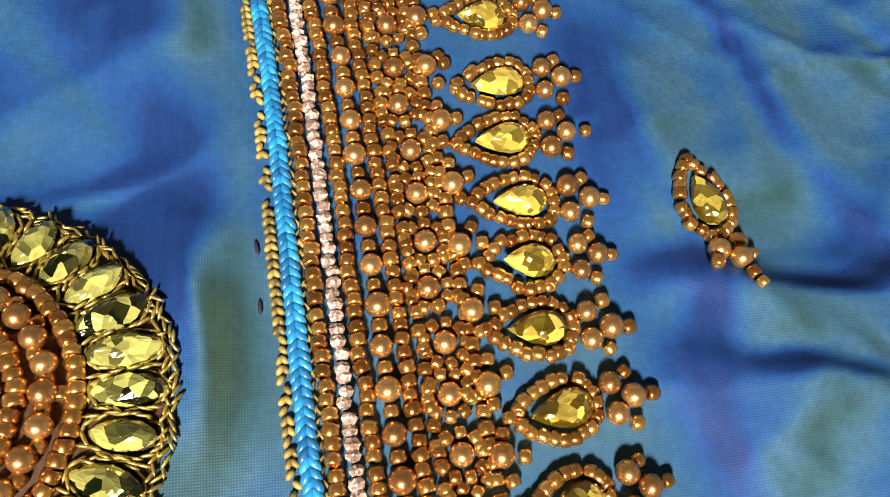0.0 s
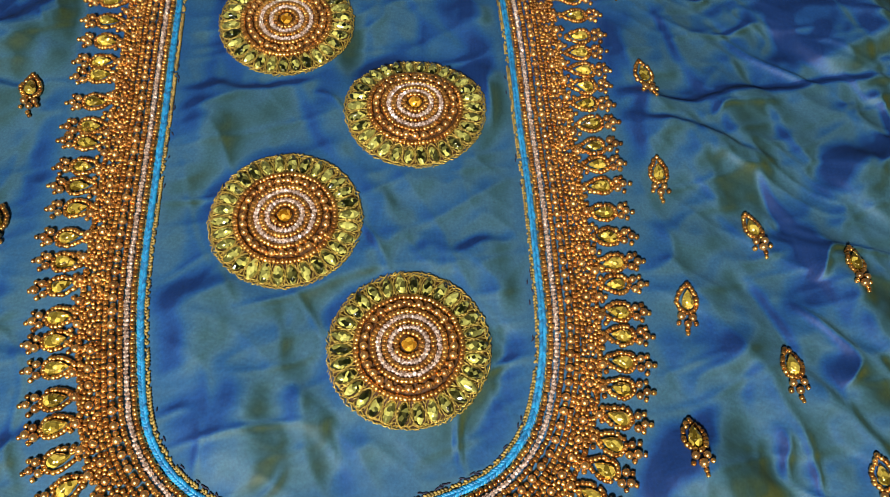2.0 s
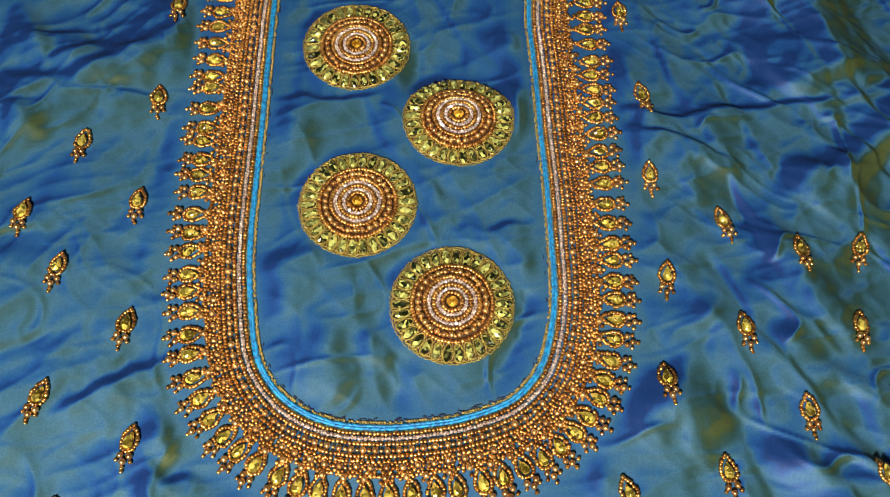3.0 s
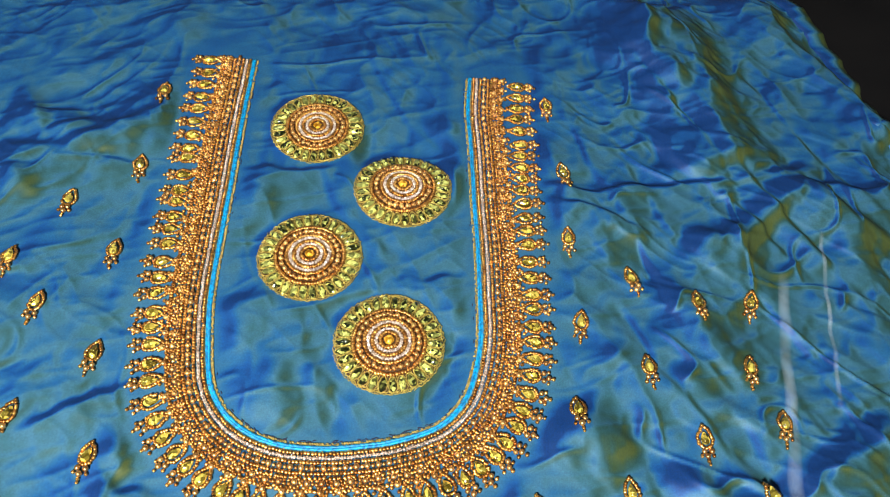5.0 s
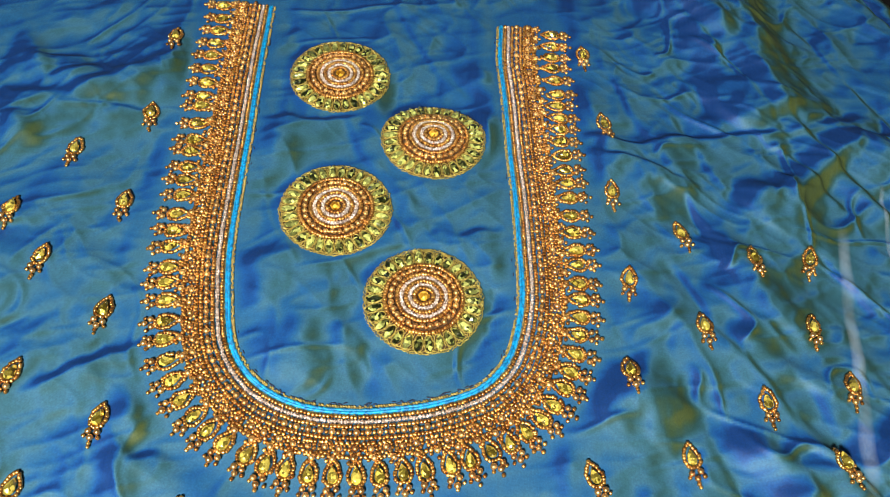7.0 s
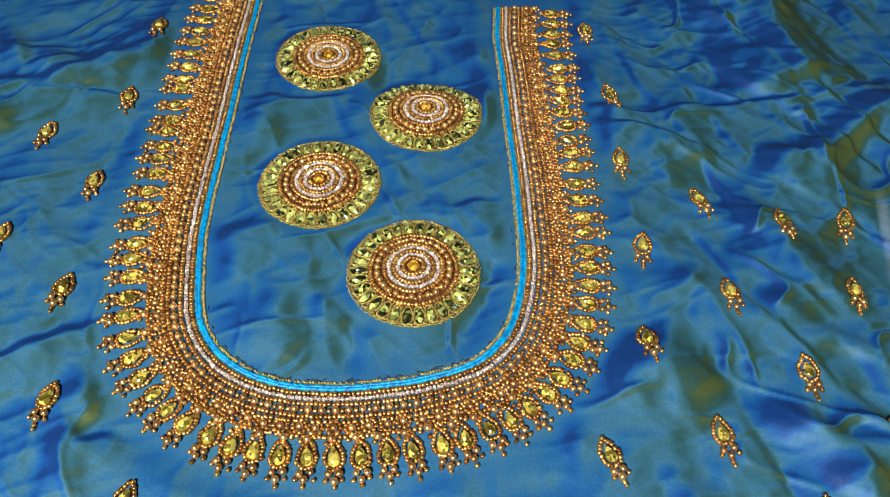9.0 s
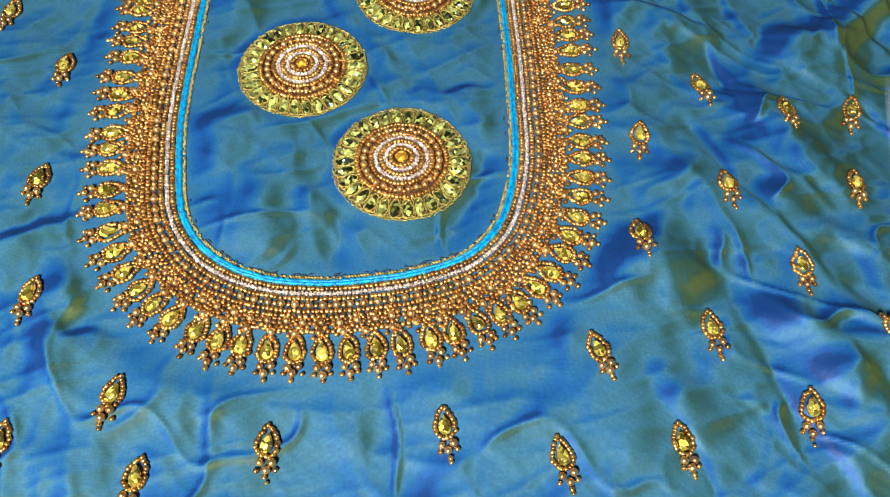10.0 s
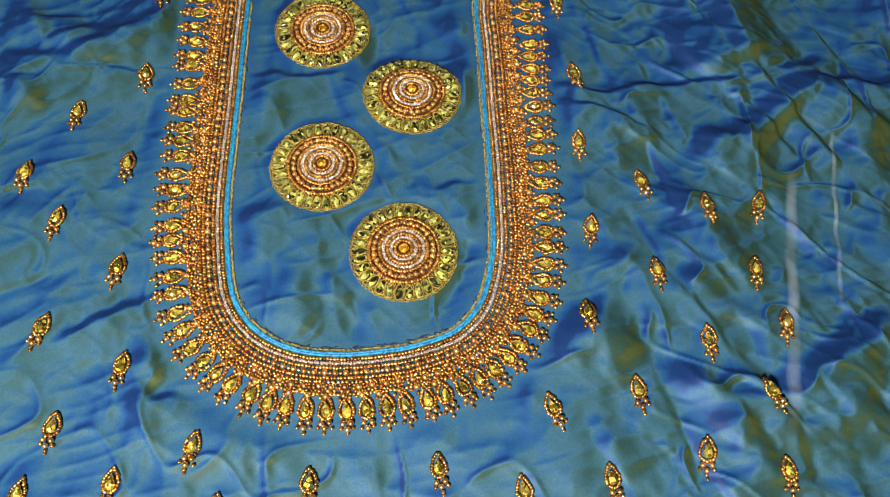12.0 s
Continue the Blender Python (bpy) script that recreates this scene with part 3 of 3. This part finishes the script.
twisted_cord("blue_cord", 0.0, 0.0020, 0.0008, 0.00115, BLUE, "bright sky-blue couched silk cord edging the neckline", 26)
twisted_cord("gold_cord", -0.0020, 0.0013, 0.0005, 0.0012, ZARI_CORD, "twisted gold zari cord along the neckline edge", 38, 0.22, 0.62)
twisted_cord("gold_cord", 0.00142, 0.0006, 0.0005, 0.0014, ZARI_CORD, "fine gold zari cord between blue cord and beads", 30, 0.35, 0.6)


def loose_threads():
    q, s = offset_line(-0.0032, 0.0011)
    z = relief_at(q)
    way = np.degrees(np.arctan2(*(np.gradient(q, axis=0).T[::-1])))
    shape = ball(6, 4, 0.0012, 0.00030, 0.00028)
    places = []
    for (x, y), zz, a, ss in zip(q, z, way, s):
        if rng.random() < 0.10 + 0.55 * float(ease(0.21, 0.25, ss) * (1 - ease(0.36, 0.40, ss))) * (0.5 + 0.5 * math.sin(ss * 420)):
            places.append(pose(x + rng.gauss(0, 0.00045), y + rng.gauss(0, 0.00045), zz + 0.0003, 0, rng.gauss(0, 8), a + rng.gauss(0, 18)))
    tagged(new("loose_thread", joined("loose_thread", shape, places, NAVY)), "dark navy basting thread ends along the neckline", "thread", kind="stuff")


loose_threads()


# ---- drop motifs: a ringed stone with a tassel of pearls ----
def ring_places(a, b, sharp, count):
    ts = np.linspace(0, 2 * math.pi, 400)
    pts = np.array([drop(t, a, b, sharp) for t in ts])
    run = np.r_[0, np.cumsum(np.linalg.norm(np.diff(pts, axis=0), axis=1))]
    want = np.linspace(0, run[-1], count, endpoint=False)
    return [(np.interp(w, run, pts[:, 0]), np.interp(w, run, pts[:, 1])) for w in want]


RING = ring_places(0.0057, 0.0045, 0.80, 20)


def drop_motif(name, x, y, turn, label, group, tail=0, size=1.0, stone=DROP_GEM):
    """turn: the direction, in degrees, in which the pearls hang from the stone."""
    root = thing(name, (x, y, float(relief(x, y))), label, "bead motif", group)
    c, s = math.cos(radians(turn)), math.sin(radians(turn))
    rows = []
    for i, (u, v) in enumerate(RING):
        n1, n2 = RING[(i + 1) % len(RING)], RING[i - 1]
        rows.append(("bead", SEED_FLAT, u - 0.0008, v, 0.0009, math.degrees(math.atan2(n1[1] - n2[1], n1[0] - n2[0])), 1.0))
    rows += [("pearl", PEARL_MID, 0.0069, 0.0020, 0.0014, 0, 1.0), ("pearl", PEARL_MID, 0.0069, -0.0020, 0.0014, 0, 1.0),
             ("pearl", PEARL_MID, 0.0096, 0.0, 0.0015, 0, 1.05), ("bead", SEED_FLAT, 0.0092, 0.0032, 0.0009, 30, 1.0),
             ("bead", SEED_FLAT, 0.0092, -0.0032, 0.0009, -30, 1.0), ("bead", SEED_FLAT, 0.0120, 0.0, 0.0009, 0, 1.0)]
    for k in range(tail):
        rows.append(("bead", SEED_FLAT, 0.0136 + 0.0015 * k, 0.0003 * (-1) ** k, 0.0008, 0, 0.85))
    rows.append(("crystal", stone, 0.0, 0.0, 0.0009, None, 1.0))
    spots = [((u * c - v * s) * size, (u * s + v * c) * size) for _, _, u, v, *_ in rows]
    zs = relief([x + p[0] for p in spots], [y + p[1] for p in spots]) - root.location.z
    for (kind, me, u, v, up, head, k), (px, py), z in zip(rows, spots, zs):
        if head is None:
            m = pose(px, py, float(z) + up, rng.gauss(0, 7), rng.gauss(0, 7), turn + rng.gauss(0, 4)) @ Matrix.Scale(size * rng.uniform(0.92, 1.05), 4)
        else:
            j = 0.00018
            m = laid(px + rng.gauss(0, j), py + rng.gauss(0, j), float(z) + up, turn + head + rng.gauss(0, 14), rng.gauss(0, 12)) @ Matrix.Scale(k * rng.uniform(0.9, 1.08), 4)
        part(kind, me, root, m)
    return root


# lengths along the neckline at which the petals of the border stand
PETALS = [0.0041, 0.0143, 0.0251, 0.0370, 0.0487, 0.0597, 0.0684, 0.0778, 0.0862, 0.0952, 0.1059, 0.1171, 0.1258, 0.1354, 0.1470, 0.1575,
          0.1690, 0.1778, 0.1880, 0.1955, 0.2036, 0.2117, 0.2201, 0.2269, 0.2323, 0.2382, 0.2438, 0.2493, 0.2544, 0.2602, 0.2678, 0.2754,
          0.2838, 0.2915, 0.3012, 0.3095, 0.3175, 0.3256, 0.3325, 0.3383, 0.3445, 0.3517, 0.3578, 0.3635, 0.3698, 0.3761, 0.3824, 0.3902,
          0.3977, 0.4084, 0.4180, 0.4263, 0.4370, 0.4457, 0.4554, 0.4678, 0.4774, 0.4863, 0.4977, 0.5055, 0.5175, 0.5311, 0.5380, 0.5487,
          0.5596, 0.5713, 0.5815, 0.5934, 0.6042, 0.6164]
for s in PETALS:
    p, nrm, _ = along(s * U_LONG[-1] / 0.6183)
    far = 0.0285 + 0.0035 * float(ease(0.16, 0.0, s)) + rng.gauss(0, 0.0003)
    q = p + nrm * far
    drop_motif("border_petal", q[0], q[1], math.degrees(math.atan2(nrm[1], nrm[0])) + rng.gauss(0, 3),
               "yellow teardrop crystal ringed by copper beads with pearl tips", "petals of the neckline border", 0, 0.97)


def rosette(x, y, turn):
    root = thing("bead_rosette", (x, y, float(relief(x, y))), "small flower of copper seed beads round a pearl", "bead motif", "rosettes of the neckline border")
    part("pearl", PEARL_MID, root, pose(0, 0, 0.0013))
    for k in range(9):
        a = 2 * math.pi * k / 9 + radians(turn)
        part("bead", SEED_FLAT, root, laid(0.00262 * math.cos(a), 0.00262 * math.sin(a), 0.0009, math.degrees(a) + 90 + rng.gauss(0, 12), rng.gauss(0, 12)) @ Matrix.Scale(rng.uniform(0.88, 1.02), 4))
    return root


for (x, y), s in zip(*offset_line(0.0170, 0.0066)):
    rosette(x + rng.gauss(0, 0.0003), y + rng.gauss(0, 0.0003), rng.uniform(0, 40))
for (x, y), s in zip(*offset_line(0.0217, 0.0088)):
    root = thing("loose_pearl", (x, y, float(relief(x, y))), "single copper pearl between rosettes and petals", "pearl", "single pearls of the border")
    part("pearl", PEARL_BIG, root, pose(rng.gauss(0, 0.0003), rng.gauss(0, 0.0003), 0.0015))
    for k in range(5):
        a = 1.2566 * k + rng.uniform(-0.4, 0.4)
        part("bead", SEED_FLAT, root, laid(0.0028 * math.cos(a), 0.0028 * math.sin(a), 0.0008, math.degrees(a)))

# scattered drops: place and lean of the hanging pearls from straight down
SIDE_DROPS = [(0.089, 0.179, 4), (0.098, 0.123, 14), (0.099, 0.074, 0), (0.134, 0.050, 13), (0.169, 0.034, 4), (0.201, 0.038, -12),
              (0.103, 0.018, -5), (0.137, -0.007, 5), (0.192, -0.004, -8), (0.204, -0.034, -8), (0.098, -0.033, 5), (0.161, -0.045, 4),
              (0.122, -0.073, 10), (0.189, -0.072, 22), (0.154, -0.103, -6), (0.106, -0.117, 12), (0.193, -0.111, 4), (0.078, -0.084, 22)]
FAR_DROPS = [(-0.158, 0.168, 2), (-0.158, 0.107, 6), (-0.192, 0.079, -4), (-0.157, 0.046, 2), (-0.211, 0.037, 0), (-0.186, 0.008, -6),
             (-0.149, -0.018, -6), (-0.179, -0.053, -14), (-0.136, -0.071, -6), (-0.163, -0.102, -4), (-0.130, -0.127, -2),
             (-0.095, -0.109, -10), (-0.171, -0.133, -8), (-0.081, -0.137, -8), (-0.039, -0.124, 4), (0.022, -0.115, 12), (0.063, -0.124, 14)]
for x, y, lean in SIDE_DROPS + FAR_DROPS:
    drop_motif("drop_motif", x, y, -90 + lean, "golden teardrop crystal ringed by copper beads, scattered on silk", "scattered drop motifs", 1, 0.98)


# ---- medallions ----
def medallion(x0, y0, size, turn, squash, label):
    root = thing("medallion", (x0, y0, float(relief(x0, y0))), label, "medallion", "medallions inside the neckline")
    z0 = root.location.z

    def circle(kind, me, radius, count, up, scale=1.0, wobble=0.00012, hole_along=True):
        for k in range(count):
            a = 2 * math.pi * (k + 0.13 * radius * 1e3) / count
            r = radius * size + rng.gauss(0, wobble)
            px, py = r * math.cos(a), r * math.sin(a)
            py *= squash if py > 0 else 1
            z = float(relief(x0 + px, y0 + py)) - z0
            head = math.degrees(a) + (90 if hole_along else 0)
            part(kind, me, root, laid(px, py, z + up, head + rng.gauss(0, 8), rng.gauss(0, 8)) @ Matrix.Scale(scale * size * rng.uniform(0.93, 1.07), 4))

    # Brown ground under the beads; its outer ring paints shade between the crystals.
    seg, rings = 48, 10
    bx = [(0.0, 0.0)] + [(0.0285 * size * (r + 1) / rings * math.cos(2 * math.pi * k / seg), 0.0285 * size * (r + 1) / rings * math.sin(2 * math.pi * k / seg)) for r in range(rings) for k in range(seg)]
    bx = [(px, py * squash if py > 0 else py) for px, py in bx]
    bz = relief([x0 + q[0] for q in bx], [y0 + q[1] for q in bx]) - z0 + 0.0003
    faces = [(0, 1 + k, 1 + (k + 1) % seg) for k in range(seg)]
    faces += [(1 + r * seg + k, 1 + (r + 1) * seg + k, 1 + (r + 1) * seg + (k + 1) % seg, 1 + r * seg + (k + 1) % seg) for r in range(rings - 1) for k in range(seg)]
    part("backing", mesh_of("backing", [(*q, h) for q, h in zip(bx, bz)], faces, BROWN), root, None, "brown thread ground under the beads, painted shade between the crystals")
    part("centre_stone", ROUND_GEM, root, pose(0, 0, 0.0006) @ Matrix.Scale(size, 4), "round amber stone")
    circle("bead", SEED, 0.0046, 18, 0.0010, 1.06)
    circle("cut_bead", CUT, 0.0067, 27, 0.0010, 1.08)
    circle("bead", SEED, 0.0088, 36, 0.0010, 1.06)
    circle("cut_bead", CUT, 0.0109, 44, 0.0010, 1.08)
    circle("bead", SEED, 0.0130, 52, 0.0010, 1.1)
    circle("pearl", PEARL_MID, 0.0160, 28, 0.0014, 1.0)
    circle("bead", SEED_FLAT, 0.0161, 56, 0.0008, 1.0, 0.0006)
    circle("bead", SEED, 0.0190, 76, 0.0010, 1.08)
    count = 30
    for k in range(count):
        a = 360 * k / count + turn
        r = 0.0241 * size
        px, py = r * math.cos(radians(a)), r * math.sin(radians(a))
        py *= squash if py > 0 else 1
        z = float(relief(x0 + px, y0 + py)) - z0
        part("crystal", LEAF_GEM, root, pose(px, py, z + 0.0004, rng.gauss(0, 6), rng.gauss(0, 6), a + rng.gauss(0, 5)) @ Matrix.Scale(size * rng.uniform(1.02, 1.16), 4))
    # gold thread wound round each crystal, and the couched rim
    knots = []
    for k in range(count):
        mid = radians(360 * k / count + turn)
        for j in range(17):
            t = 2 * math.pi * j / 17
            u, v = 0.0041 * math.cos(t), 0.00235 * math.sin(t)
            r, a = 0.0242 + u, mid + v / 0.0242
            px, py = r * size * math.cos(a), r * size * math.sin(a)
            knots.append((px, py, 0.0007 + 0.0003 * rng.random(), math.degrees(a) + math.degrees(math.atan2(2.35 * math.cos(t), -4.1 * math.sin(t))) + rng.gauss(0, 16)))
    for k in range(count):
        for j in range(7):
            a = radians(360 * (k + 0.5) / count + turn + rng.gauss(0, 1.0))
            r = (0.0208 + 0.0062 * j / 6) * size
            knots.append((r * math.cos(a), r * math.sin(a), 0.0008 + 0.0005 * rng.random(), math.degrees(a) + rng.gauss(0, 9)))
    for k in range(190):
        a = 2 * math.pi * k / 190
        for radius in (0.0281, 0.0291):
            r = radius * size + rng.gauss(0, 0.00022)
            knots.append((r * math.cos(a), r * math.sin(a), 0.0006 + 0.0003 * rng.random(), math.degrees(a) + 90 + rng.choice((-28, 28)) + rng.gauss(0, 10)))
    knots = [(px, py * squash if py > 0 else py, up, a) for px, py, up, a in knots]
    zs = relief([x0 + q[0] for q in knots], [y0 + q[1] for q in knots]) - z0
    stitch = ball(6, 4, 0.00110, 0.00024, 0.00036)
    places = [pose(px, py, float(z) + up, 0, rng.gauss(0, 10), a) for (px, py, up, a), z in zip(knots, zs)]
    tagged(part("gold_thread", joined("gold_thread", stitch, places, ZARI), root, None, "couched gold zari thread"), kind="stuff")
    return root


for (mx, my, _), turn, squash in zip(DOMES, (3, 5, 1, 8), (1.0, 1.0, 0.9, 0.98)):
    medallion(mx, my, 1.0, turn, squash, "round beaded medallion with lime crystals and silver rings")
